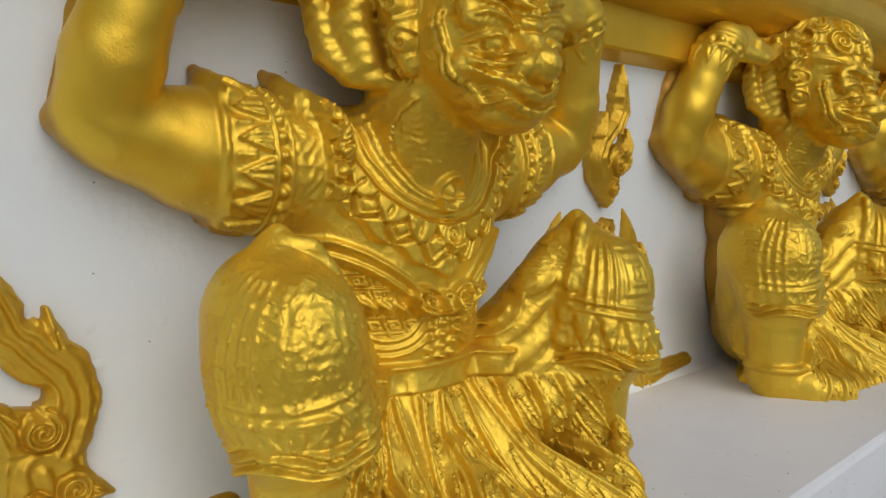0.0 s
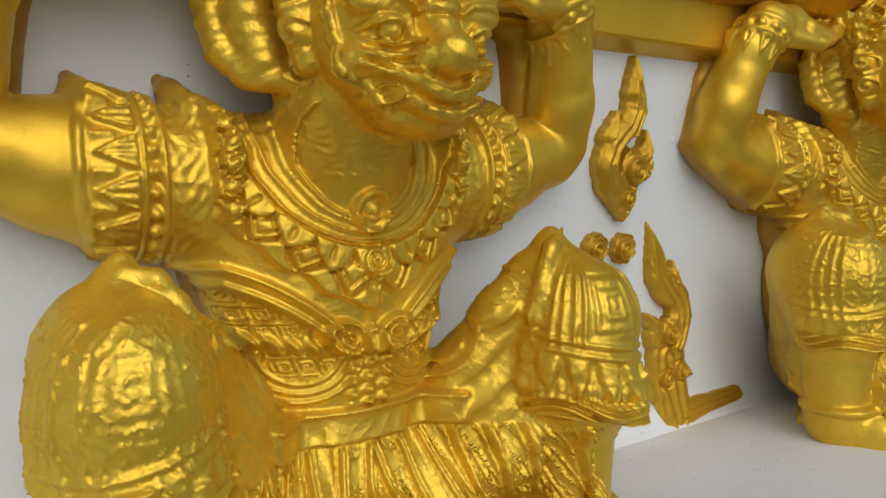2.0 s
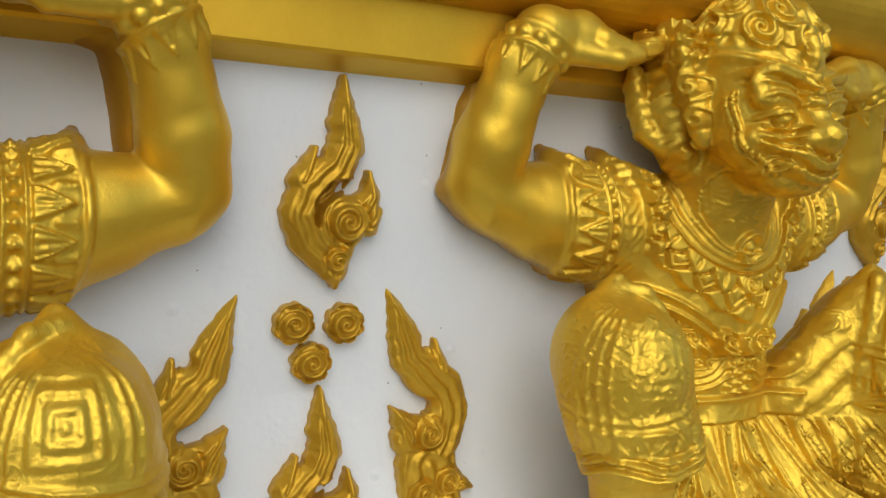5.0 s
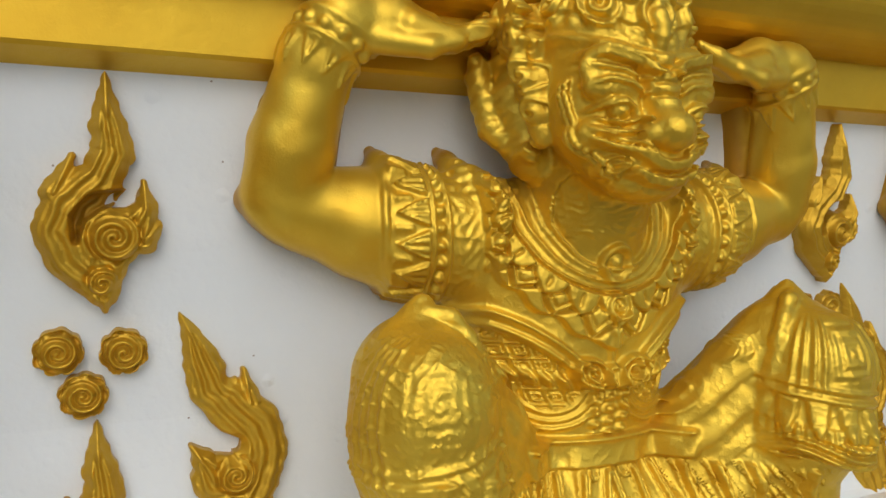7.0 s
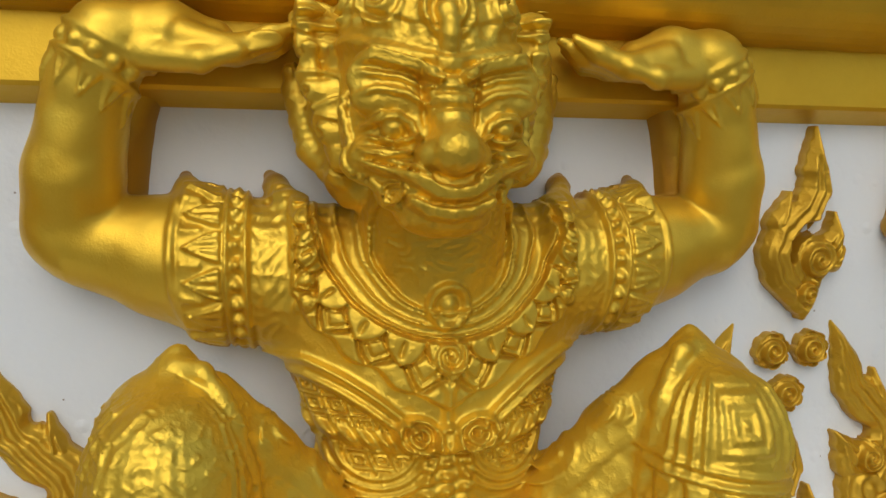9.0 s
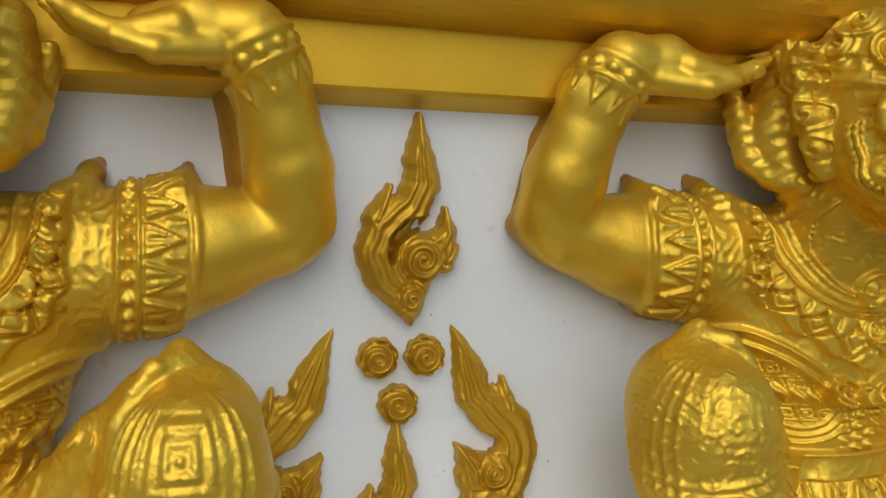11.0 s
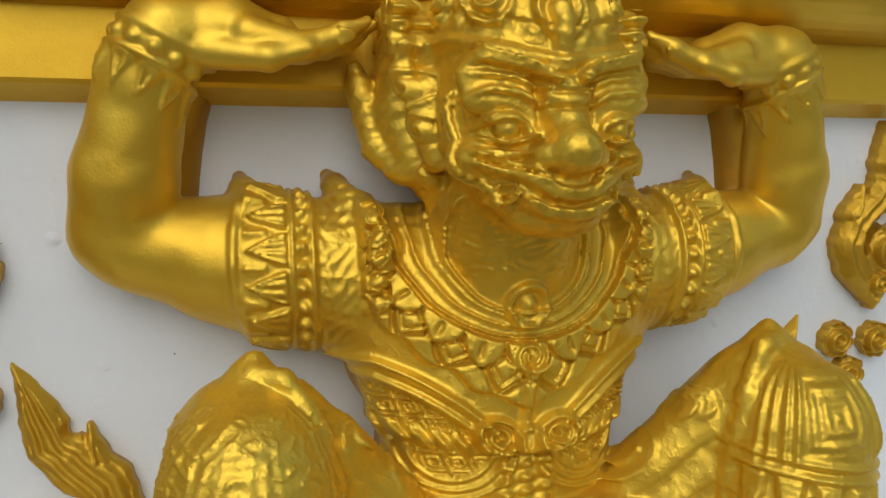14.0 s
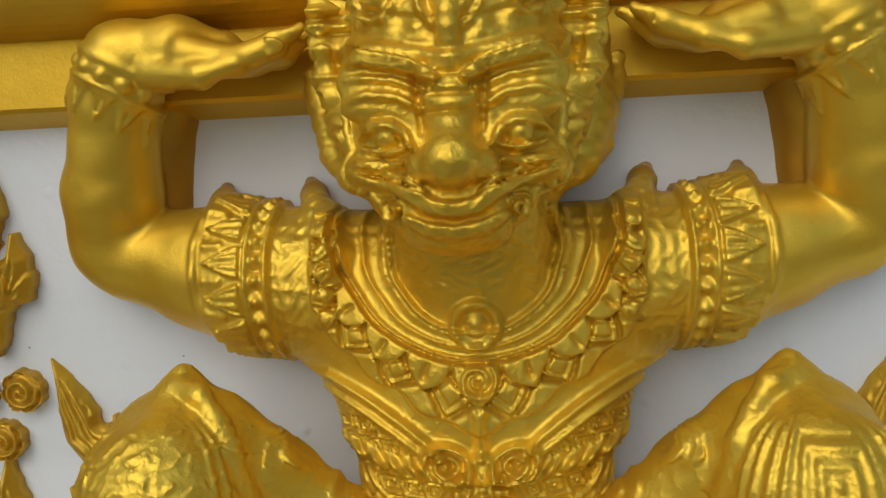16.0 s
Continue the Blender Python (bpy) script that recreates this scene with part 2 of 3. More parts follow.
# ---- the large structure ----
SHELF = 1.10
X0, X1 = -9.0, 10.0
wall_profile = [(0.016, 1.852), (0.026, 1.74), (0.038, 1.62), (0.055, 1.50), (0.070, 1.38), (0.072, 1.25), (0.066, 1.16), (0.052, 1.112), (0.040, 1.098), (0.40, 1.098), (0.40, 1.852)]
tagged(new("wall_main", swept("wall_main", wall_profile, X0, X1, WHITE)), "white painted plaster wall behind the gilded figures", "wall", kind="structure")
shelf_profile = [(0.40, SHELF), (-0.445, SHELF), (-0.453, SHELF - 0.004), (-0.456, SHELF - 0.012), (-0.456, 1.0), (-0.41, 0.985), (-0.41, 0.9), (-0.33, 0.86), (-0.33, 0.35), (-0.44, 0.3), (-0.44, 0.0), (0.40, 0.0)]
tagged(new("plinth", swept("plinth", shelf_profile, X0, X1, LEDGE)), "white painted stepped plinth with a flat ledge", "plinth", kind="structure")
curve = [(-0.033 - 0.11 * math.sin(a * math.pi / 24), 2.040 - 0.112 * math.cos(a * math.pi / 24)) for a in range(0, 17)]
cornice_profile = [(0.40, 1.824), (0.034, 1.824), (-0.026, 1.843), (-0.031, 1.848), (-0.033, 1.924)] + curve + [(-0.10, 2.11), (-0.10, 2.16), (-0.20, 2.20), (-0.25, 2.26), (-0.25, 2.40), (0.40, 2.40)]
tagged(new("cornice", swept("cornice", cornice_profile, X0, X1, GOLD_BAND)), "gold painted stepped cornice moulding above the figures", "cornice", kind="structure")
upper = [(-0.05, 2.40), (-0.05, 4.2), (0.40, 4.2), (0.40, 2.40)]
tagged(new("wall_upper", swept("wall_upper", upper, X0, X1, WHITE)), "plain white painted wall above the cornice", "wall", kind="structure")
tagged(new("ground", box_mesh("ground", (-400, -400, -0.3), (400, 400, 0.0), PAVE)), "grey concrete paving round the shrine", "ground", kind="structure")


# ---- the gilded figure ----
def lumps(x, y, z, size):
    """Uneven hand-laid stucco: three crossed and warped waves."""
    w = 2 * math.pi / size
    return (np.sin(w * x + 1.7 * np.sin(0.6 * w * z + 1)) * np.sin(w * 1.13 * z + 1.5 * np.sin(0.7 * w * y))
            + np.sin(w * 0.9 * y + 1.3 * np.sin(0.8 * w * x)) * np.sin(w * 0.8 * (x + z) + 2.0) * 0.8)


def figure(inset):
    """The body; inset moves each knee (left, right) towards the middle."""
    c = Clay((-0.60, -0.40, 1.092), (0.60, 0.068, 2.0), 0.0024)
    # trunk
    c.ball((0, -0.01, 1.25), (0.150, 0.105, 0.12))
    c.ball((0, -0.012, 1.39), (0.149, 0.106, 0.16), 0.03)
    c.ball((0, -0.020, 1.552), (0.197, 0.106, 0.125), 0.05)
    c.ball((0, -0.014, 1.475), (0.170, 0.106, 0.105), 0.03)
    c.ball((0, 0.045, 1.37), (0.150, 0.085, 0.20), 0.02)
    c.ball((0, 0.040, 1.525), (0.190, 0.085, 0.145), 0.02)
    c.limb([(-0.19, 0.006, 1.617, 0.090), (0.19, 0.006, 1.617, 0.090)], 0.035)
    c.limb([(0, -0.035, 1.60, 0.096), (-0.006, -0.10, 1.72, 0.086)], 0.015)
    c.raise_by((-0.1, -0.2, 1.62), (0.1, 0.0, 1.72), lambda x, y, z: 0.0012 * crinkle(0.4 * x, y, z, 0.016))
    for s in (-1, 1):
        # arm
        c.limb([(s * 0.19, 0.006, 1.617, 0.093), (s * 0.27, 0.005, 1.629, 0.088), (s * 0.33, 0.004, 1.641, 0.076), (s * 0.43, 0.0, 1.664, 0.056), (s * 0.484, 0.018, 1.672, 0.022)], 0.014)
        c.limb([(s * 0.446, -0.004, 1.678, 0.056), (s * 0.436, -0.026, 1.74, 0.057), (s * 0.410, -0.058, 1.845, 0.048), (s * 0.382, -0.078, 1.890, 0.042)], 0.010)
        c.limb([(s * 0.386, -0.080, 1.888, 0.043), (s * 0.32, -0.084, 1.896, 0.035), (s * 0.27, -0.086, 1.888, 0.026)], 0.018)
        for i in range(4):
            y = -0.114 + 0.021 * i
            c.limb([(s * 0.30, y, 1.886, 0.020), (s * 0.245, y - 0.006, 1.872 + 0.004 * i, 0.0165), (s * (0.195 + 0.008 * abs(i - 1)), y - 0.004, 1.888, 0.013), (s * (0.164 + 0.010 * abs(i - 1)), y, 1.906, 0.006)], 0.008)
        c.limb([(s * 0.34, -0.105, 1.868, 0.02), (s * 0.28, -0.128, 1.858, 0.014), (s * 0.240, -0.132, 1.868, 0.008)], 0.008)
        # plaster web that ties the arm to the wall
        c.limb([(s * 0.462, 0.045, 1.695, 0.034), (s * 0.442, 0.035, 1.79, 0.032), (s * 0.405, 0.02, 1.872, 0.03)], 0.006)
        c.limb([(s * 0.405, 0.045, 1.71, 0.046), (s * 0.395, 0.035, 1.80, 0.046), (s * 0.372, 0.02, 1.87, 0.04), (s * 0.26, 0.03, 1.890, 0.028)], 0.006)
        # arm band flange, a bent leaf that stands off the arm, and its tip
        c.put((s * 0.31 - 0.035, -0.11, 1.53), (s * 0.31 + 0.035, 0.10, 1.76),
              lambda x, y, z: np.sqrt(np.maximum(np.sqrt((y - 0.008) ** 2 + (z - 1.637) ** 2) - 0.086 - 0.0012 * np.cos(14 * np.arctan2(z - 1.637, y - 0.008)), 0) ** 2
                                      + (x - s * (0.323 - 1.9 * (z - 1.645) ** 2 - 0.03 * np.maximum(1.60 - z, 0))) ** 2) - 0.0055, 0.005)
        c.limb([(s * 0.302, -0.03, 1.696, 0.024), (s * 0.307, 0.0, 1.722, 0.017), (s * 0.312, 0.022, 1.741, 0.009)], 0.012)
        # shoulder point of the collar
        c.limb([(s * 0.162, -0.075, 1.652, 0.022), (s * 0.182, -0.03, 1.702, 0.020), (s * 0.198, 0.010, 1.730, 0.015), (s * 0.206, 0.030, 1.745, 0.009)], 0.010)
        # thigh and the egg-shaped knee with its pointed top
        g = inset[0 if s < 0 else 1]
        c.limb([(s * 0.12, -0.03, 1.225, 0.082), (s * 0.205, -0.085, 1.320, 0.078), (s * 0.300, -0.135, 1.425, 0.086)], 0.02)
        c.limb([(s * (0.270 - g), -0.150, 1.492, 0.026), (s * (0.228 - g), -0.138, 1.440, 0.034), (s * 0.180, -0.115, 1.380, 0.036), (s * 0.140, -0.095, 1.320, 0.036)], 0.014)
        c.limb([(s * 0.12, -0.05, 1.20, 0.080), (s * 0.21, -0.11, 1.23, 0.072), (s * 0.28, -0.16, 1.30, 0.070)], 0.02)
        c.limb([(s * (0.311 - g), -0.155, 1.446, 0.084), (s * (0.313 - g), -0.172, 1.400, 0.088), (s * (0.309 - g), -0.180, 1.36, 0.086), (s * 0.297, -0.185, 1.315, 0.078)], 0.012)
        c.limb([(s * (0.309 - g), -0.155, 1.498, 0.046), (s * (0.307 - g), -0.156, 1.526, 0.022), (s * (0.305 - g), -0.158, 1.543, 0.007)], 0.016)
        c.ball((s * (0.315 - g), -0.206, 1.420), (0.080, 0.074, 0.092), 0.010)
        c.ball((s * (0.306 - g * 0.5), -0.213, 1.345), (0.074, 0.066, 0.070), 0.012)
        # frilled edge of the cloth on the inner side of the knee
        edge = [(0.305, -0.172, 1.532), (0.279, -0.184, 1.524), (0.260, -0.192, 1.502), (0.247, -0.197, 1.472), (0.238, -0.197, 1.436), (0.231, -0.190, 1.395), (0.226, -0.185, 1.350)]
        c.limb([(s * (p[0] - g), p[1], p[2], 0.0105 + 0.0015 * (i % 2)) for i, p in enumerate(edge)], 0.005)
        # shin, cuff and foot
        c.limb([(s * 0.298, -0.182, 1.33, 0.066), (s * 0.290, -0.180, 1.16, 0.059)], 0.004)
        c.limb([(s * 0.290, -0.180, 1.135, 0.054), (s * 0.26, -0.25, 1.125, 0.038), (s * 0.215, -0.30, 1.115, 0.024)], 0.015)
        c.ball((s * 0.290, -0.185, 1.168), (0.070, 0.072, 0.018), 0.006)
        c.limb([(s * 0.275, -0.245, 1.165, 0.012), (s * 0.262, -0.262, 1.19, 0.010), (s * 0.27, -0.25, 1.212, 0.005)], 0.006)
        # hem over the shin, lower on the outer side
        c.put((s * 0.302 - 0.11, -0.32, 1.25), (s * 0.302 + 0.11, -0.08, 1.36),
              lambda x, y, z: np.maximum((np.sqrt((x - s * 0.302) ** 2 + (y + 0.203) ** 2) - 0.077 - 0.16 * np.maximum(1.345 - z, 0) - 0.002 * np.cos(9 * np.arctan2(x - s * 0.302, y + 0.2))) * 0.9,
                                         np.maximum(1.300 - 0.16 * (np.abs(x) - 0.302) + 0.006 * np.cos(3 * np.arctan2(x - s * 0.302, y + 0.203)) - z, z - 1.35)), 0.006)
    # loin cloth and its train on the ledge
    c.slab((0, -0.118, 1.235), (0.056, 0.018, 0.095), (-20, 0, 0), 0.01, 0.008)
    c.slab((-0.075, -0.10, 1.225), (0.030, 0.014, 0.095), (-16, 8, 12), 0.008, 0.006)
    c.slab((0.075, -0.10, 1.225), (0.030, 0.014, 0.095), (-16, -8, -12), 0.008, 0.006)
    c.limb([(0, -0.15, 1.165, 0.062), (0, -0.26, 1.115, 0.05)], 0.02, 0.6)
    c.ball((0, -0.16, 1.10), (0.27, 0.16, 0.045), 0.02)
    for s in (-1, 1):
        c.limb([(s * 0.06, -0.09, 1.26, 0.032), (s * 0.12, -0.18, 1.155, 0.042), (s * 0.20, -0.30, 1.105, 0.035)], 0.02, 0.7)
    c.raise_by((-0.6, -0.4, 1.09), (0.6, 0.1, 2.0), lambda x, y, z: 0.00055 * lumps(x, y, z, 0.085))
    return c


def crinkle(x, y, z, size):
    w = 2 * math.pi / size
    f = np.sin(w * x + 2.1 * np.sin(0.53 * w * z)) + np.sin(w * 0.83 * z + 1.9 * np.sin(0.61 * w * x + 1.3)) + np.sin(w * 0.7 * (x - z) + 1.6 * np.sin(0.7 * w * y))
    return 1 - np.abs(f) / 1.5


def creases(x, y, z, size):
    """Thin raised lines where three warped waves pass through nought."""
    w = 2 * math.pi / size
    a = np.sin(w * x + 2.3 * np.sin(0.47 * w * z + 0.6) + 1.1 * np.sin(1.3 * w * y))
    b = np.sin(w * 0.9 * z + 2.0 * np.sin(0.55 * w * x + 1.3))
    d = np.sin(w * 0.6 * (x - z) + 1.8 * np.sin(0.7 * w * y + 0.4))
    return ridge(a, 0.22) * step_up(b, -0.2, 0.3) + ridge(b, 0.20) * step_up(d, -0.1, 0.4)


def dress(c, inset):
    """The jewellery and cloth: low relief over the trunk and limbs."""
    def chest(x, y, z):
        front = 1 - step_up(y, -0.035, 0.0)
        x = x + 0.0012 * np.sin(z * 120)
        ax = np.abs(x)
        q = z - 1.618
        rings = (-1.04 * q + np.sqrt(1.0816 * q * q + 2.92 * (x * x + q * q))) / 1.46
        reach = np.sqrt(x * x + (z - 1.70) ** 2)
        a = np.arctan2(x, 1.70 - z)
        below = 1 - step_up(z, 1.70, 1.72)
        h = 0.004 * window(rings, 0.088, 0.158, 0.002) * (reach < 0.162)
        for r0, tall in ((0.094, 0.0055), (0.104, 0.0035), (0.127, 0.0055), (0.152, 0.007)):
            h = h + tall * ridge(rings - r0, 0.0034) * (reach < 0.165)
        edge = 0.050 + 0.024 * ridge(a, 0.28) + 0.004 * np.cos(a * 22)
        v = (reach - 0.160) / edge
        inside = window(v, 0.0, 1.0, 0.04) * (1 - step_up(ax, 0.180, 0.186))
        h = h + 0.0110 * inside
        wide = 10 / math.pi

        def outline(shift, start, length, narrow):
            u = (a * wide + shift) % 1 - 0.5
            w = (v - start) / length
            e = 0.5 * (1 - np.clip(w, 0, 1) ** narrow) - np.abs(u)
            return e, u, window(w, 0.0, 1.0, 0.03)
        e1, u1, on1 = outline(0.5, 0.02, 0.58, 2.4)
        e2, u2, on2 = outline(0.0, 0.30, 0.68, 1.2)
        heart = on1 * step_up(e1, -0.01, 0.03)
        h = h + inside * (heart * (0.0045 - 0.006 * ridge(u1, 0.045) * window(v, 0.10, 0.42, 0.06)) - 0.008 * on1 * ridge(e1 + 0.03, 0.045)
                          + (1 - heart) * on2 * (0.004 * step_up(e2, 0.0, 0.1) - 0.009 * ridge(e2 + 0.02, 0.06) - 0.006 * ridge(e2 - 0.16, 0.05)))
        return h * front * below
    c.raise_by((-0.21, -0.2, 1.44), (0.21, 0.02, 1.72), chest)

    def strip(x, y, z):
        ax = np.abs(x)
        v = (z - 1.60) / 0.026
        u = (ax - 0.166) / 0.016
        t = v % 1 - 0.5
        e = 1 - np.sqrt((u * 0.9) ** 2 + (t * 1.9 + 0.6 * u) ** 2)
        on = window(z, 1.575, 1.715, 0.01) * window(ax, 0.148, 0.186, 0.003)
        return (0.007 * step_up(e, 0.0, 0.3) - 0.003 * ridge(e - 0.5, 0.12)) * on * (1 - step_up(y, -0.005, 0.03))
    c.raise_by((-0.20, -0.14, 1.56), (0.20, 0.05, 1.73), strip)

    def brooch(x, y, z):
        r = np.sqrt(x ** 2 + (z - 1.582) ** 2)
        q = np.sqrt(x ** 2 + (z - 1.524) ** 2)
        t = np.arctan2(z - 1.524, x)
        stem = ridge(x, 0.006) * window(z, 1.435, 1.482, 0.004) + ridge(np.abs(x) - 0.55 * (z - 1.482), 0.007) * window(z, 1.482, 1.515, 0.004)
        return (0.007 * window(r, -1, 0.028, 0.002) + 0.005 * ridge(r - 0.023, 0.004) - 0.004 * ridge(r - 0.014, 0.003) + 0.007 * ridge(r, 0.008)
                + window(q, -1, 0.022, 0.003) * (0.005 + 0.0035 * np.cos(2 * math.pi * q / 0.010 - t)) + 0.008 * stem)
    c.raise_by((-0.05, -0.22, 1.42), (0.05, -0.05, 1.63), brooch)

    def sash(x, y, z):
        ax = np.abs(x)
        front = 1 - step_up(y, 0.0, 0.03)
        bend = np.maximum(0.172 - ax, 0)
        top = 1.516 - 0.33 * bend - 2.2 * bend * bend
        low = 1.414 + 0.02 * ax + 0.7 * ax * ax
        off = (z - top) * 0.87
        h = 0.010 * ridge(off - 0.002, 0.006) + 0.008 * ridge(off + 0.014, 0.005) + 0.004 * window(off, -0.018, 0.006, 0.002)
        h = h * step_up(ax, 0.03, 0.04)
        h = h + ridge(z - low, 0.010) * (0.010 + 0.005 * np.cos((ax - 0.7 * z) * 2 * math.pi / 0.020))
        inlens = (off < -0.022) & (z > low + 0.013)
        cell = np.maximum(np.abs(((x + 0.4 * z) / 0.026) % 1 - 0.5), np.abs((z / 0.022) % 1 - 0.5))
        h = h + 0.0030 * np.cos(cell * 2 * math.pi / 0.25) * inlens
        half = np.sqrt((ax - 0.085) ** 2 + ((z - 1.416) * 1.15) ** 2)
        under = (z < low - 0.011) & (z > 1.342)
        h = h + under * (0.007 * ridge(half - 0.074, 0.004) + 0.006 * ridge(half - 0.061, 0.004) + 0.005 * ridge(half - 0.048, 0.0035) + 0.003 * np.cos(cell * 2 * math.pi / 0.24) * (half < 0.042))
        for xs in (0.0, 0.024, -0.024):
            h = h + under * ridge(x - xs, 0.009) * (0.008 + 0.005 * np.cos(z * 2 * math.pi / 0.017 + xs * 200))
        bow = np.sqrt((ax - 0.036) ** 2 + ((z - 1.430) * 1.3 - 0.2 * (ax - 0.034)) ** 2)
        h = h + window(bow, -1, 0.030, 0.003) * (0.011 + 0.005 * np.cos(bow * 2 * math.pi / 0.012))
        knot = np.sqrt(x ** 2 + (z - 1.424) ** 2)
        h = h + 0.013 * window(knot, -1, 0.017, 0.004)
        return h * front * (1 - 0.6 * step_up(ax - 0.140 - 0.40 * np.clip(z - 1.39, 0, 0.13), -0.020, 0.012))
    c.raise_by((-0.22, -0.2, 1.335), (0.22, 0.04, 1.56), sash)
    c.raise_by((-0.2, -0.2, 1.27), (0.2, 0.06, 1.36), lambda x, y, z: (0.008 * window(z, 1.296, 1.338, 0.003) + 0.005 * ridge(z - 1.335, 0.004)) * (1 - step_up(np.abs(x), 0.13, 0.15)))

    def cloth(x, y, z):
        ax = np.abs(x)
        on = window(z, 1.08, 1.292, 0.004)
        d = ax + 0.22 * (z - 1.30) + 0.30 * np.minimum(y + 0.2, 0)
        cell = (d / 0.040) % 1 - 0.5
        h = 0.009 * step_up(np.abs(cell), 0.36, 0.44) + 0.004 * ridge(np.abs(cell) - 0.27, 0.04)
        q = ((z - 1.4 * y) / 0.040) % 1 - 0.5
        r = np.sqrt(q * q + cell * cell)
        h = h + 0.0050 * np.cos(r * 2 * math.pi / 0.24 - np.arctan2(q, cell)) * (1 - step_up(r, 0.26, 0.34))
        return h * on
    c.raise_by((-0.28, -0.37, 1.09), (0.28, -0.07, 1.30), cloth)

    for s in (-1, 1):
        def sleeve(x, y, z):
            u = np.abs(x) + 0.5 * (z - 1.64) ** 2
            a = np.arctan2(z - 1.632, -(y - 0.008))
            h = 0.006 * ridge(u - 0.236, 0.0035) + 0.006 * ridge(u - 0.259, 0.0035) + 0.003 * window(u, 0.232, 0.315, 0.003)
            h = h + ridge(u - 0.2475, 0.006) * 0.006 * (0.4 + np.cos(a * 26))
            v = (u - 0.264) / 0.046
            w = (a * 7 / math.pi) % 1 - 0.5
            e = 1 - np.abs(w) / np.maximum(0.5 * (1 - np.clip(v, 0, 1) ** 1.4), 0.03)
            body = step_up(e, 0.0, 0.25) * window(v, 0.02, 1.0, 0.05)
            h = h + 0.008 * body * (1 - 0.4 * ridge(w, 0.07) * window(v, 0.1, 0.8, 0.06) - 0.3 * ridge(e - 0.45, 0.12))
            h = h + 0.004 * ridge(np.abs(w) - 0.5, 0.13) * window(v, 0.5, 1.05, 0.06)
            h = h + 0.0013 * crinkle(x, y, z, 0.026) * window(u, 0.19, 0.232, 0.006)
            return h * (1 - step_up(np.sqrt((y - 0.008) ** 2 + (z - 1.632) ** 2), 0.106, 0.116))
        c.raise_by((min(s * 0.185, s * 0.318), -0.13, 1.51), (max(s * 0.185, s * 0.318), 0.1, 1.735), sleeve)

        def wrist(x, y, z):
            t = ((np.abs(x) - 0.402) * -0.5 + (z - 1.855) * 0.86)
            a = np.arctan2(y + 0.066, (np.abs(x) - 0.402) * 0.86 + (z - 1.855) * 0.5)
            h = 0.007 * ridge(t - 0.030, 0.005) + 0.007 * ridge(t - 0.001, 0.005) + 0.002 * ridge(t - 0.0155, 0.008)
            v = -(t + 0.004) / 0.038
            w = (a * 4.5 / math.pi) % 1 - 0.5
            leaf = np.clip(1 - np.abs(w) / np.maximum(0.5 * (1 - np.clip(v, 0, 1)), 0.03), 0, 1) * window(v, 0.0, 1.0, 0.06)
            rho = np.sqrt((y + 0.066) ** 2 + ((np.abs(x) - 0.402) * 0.86 + (z - 1.855) * 0.5) ** 2)
            return (h + 0.0036 * step_up(leaf, 0.0, 0.4) - 0.003 * ridge(w, 0.07) * window(v, 0.15, 0.6, 0.06)) * (1 - step_up(rho, 0.056, 0.066))
        c.raise_by((min(s * 0.33, s * 0.49), -0.15, 1.78), (max(s * 0.33, s * 0.49), 0.05, 1.91), wrist)

        for i in range(9):
            a = -2.6 + 0.5 * i
            c.ball((s * (0.402 - 0.0078 + 0.86 * 0.047 * math.cos(a)), -0.070 + 0.047 * math.sin(a), 1.855 + 0.0133 + 0.5 * 0.047 * math.cos(a)), 0.0105, 0.002)

        def knee(x, y, z):
            dx, dy = np.abs(x) - 0.310 + inset[0 if s < 0 else 1], y + 0.195
            a = np.arctan2(dx, -dy)
            tilt = 0.012 * np.sin(a) + 0.008 * np.cos(a)
            if s > 0:
                h = 0.009 * ridge(z - 1.392 + tilt, 0.0055) + 0.006 * ridge(z - 1.407 + tilt, 0.004)
                w = (a * 6.5 / math.pi) % 1 - 0.5
                v = (1.386 - tilt - z) / 0.050
                e = 1 - np.abs(w) / np.maximum(0.46 * (1 - np.clip(v, 0, 1) ** 2.5), 0.03)
                h = h + 0.008 * step_up(e, 0.0, 0.5) * window(v, 0.02, 1.0, 0.05) + 0.004 * np.abs(np.sin(a * 20)) * window(v, 0.65, 1.25, 0.1)
                sq = np.maximum(np.abs(a + 0.05) * 0.084, np.abs(z - 1.455))
                h = h + 0.0014 * np.cos(sq * 2 * math.pi / 0.0150) * window(sq, -1, 0.040, 0.003)
                for q in (-0.62, -0.78, -0.98, -1.16, 0.62, 0.80):
                    h = h + 0.0045 * ridge(a - q - 0.6 * (z - 1.43), 0.045) * window(z, 1.405, 1.50, 0.012)
            else:
                h = 0.0045 * ridge(z - 1.372 + 1.5 * tilt, 0.005) + 0.0035 * ridge(z - 1.386 + 1.5 * tilt, 0.004)
                v = (1.366 - tilt - z) / 0.050
                h = h + 0.0032 * np.abs(np.sin(a * 9 + 30 * z)) * window(v, 0.0, 1.0, 0.1)
                h = h + 0.0026 * creases(x, y, z, 0.040) * window(z, 1.300, 1.505, 0.012)
                for q in (1.70, 1.50, 1.30, 1.10, -0.95, -1.15):
                    h = h + 0.0030 * ridge(a - q + 16 * (z - 1.42) ** 2, 0.045) * window(z, 1.330, 1.505, 0.012)
                sq = np.maximum(np.abs(a - 0.25) * 0.084, np.abs(z - 1.440))
                h = h + 0.0007 * np.cos(sq * 2 * math.pi / 0.0150) * window(sq, -1, 0.046, 0.003)
            h = h + 0.0045 * np.cos((z + 0.16 * dx + 0.010 * np.cos(3 * a)) * 2 * math.pi / 0.014) * window(z + 0.16 * dx, 1.299, 1.330, 0.003)
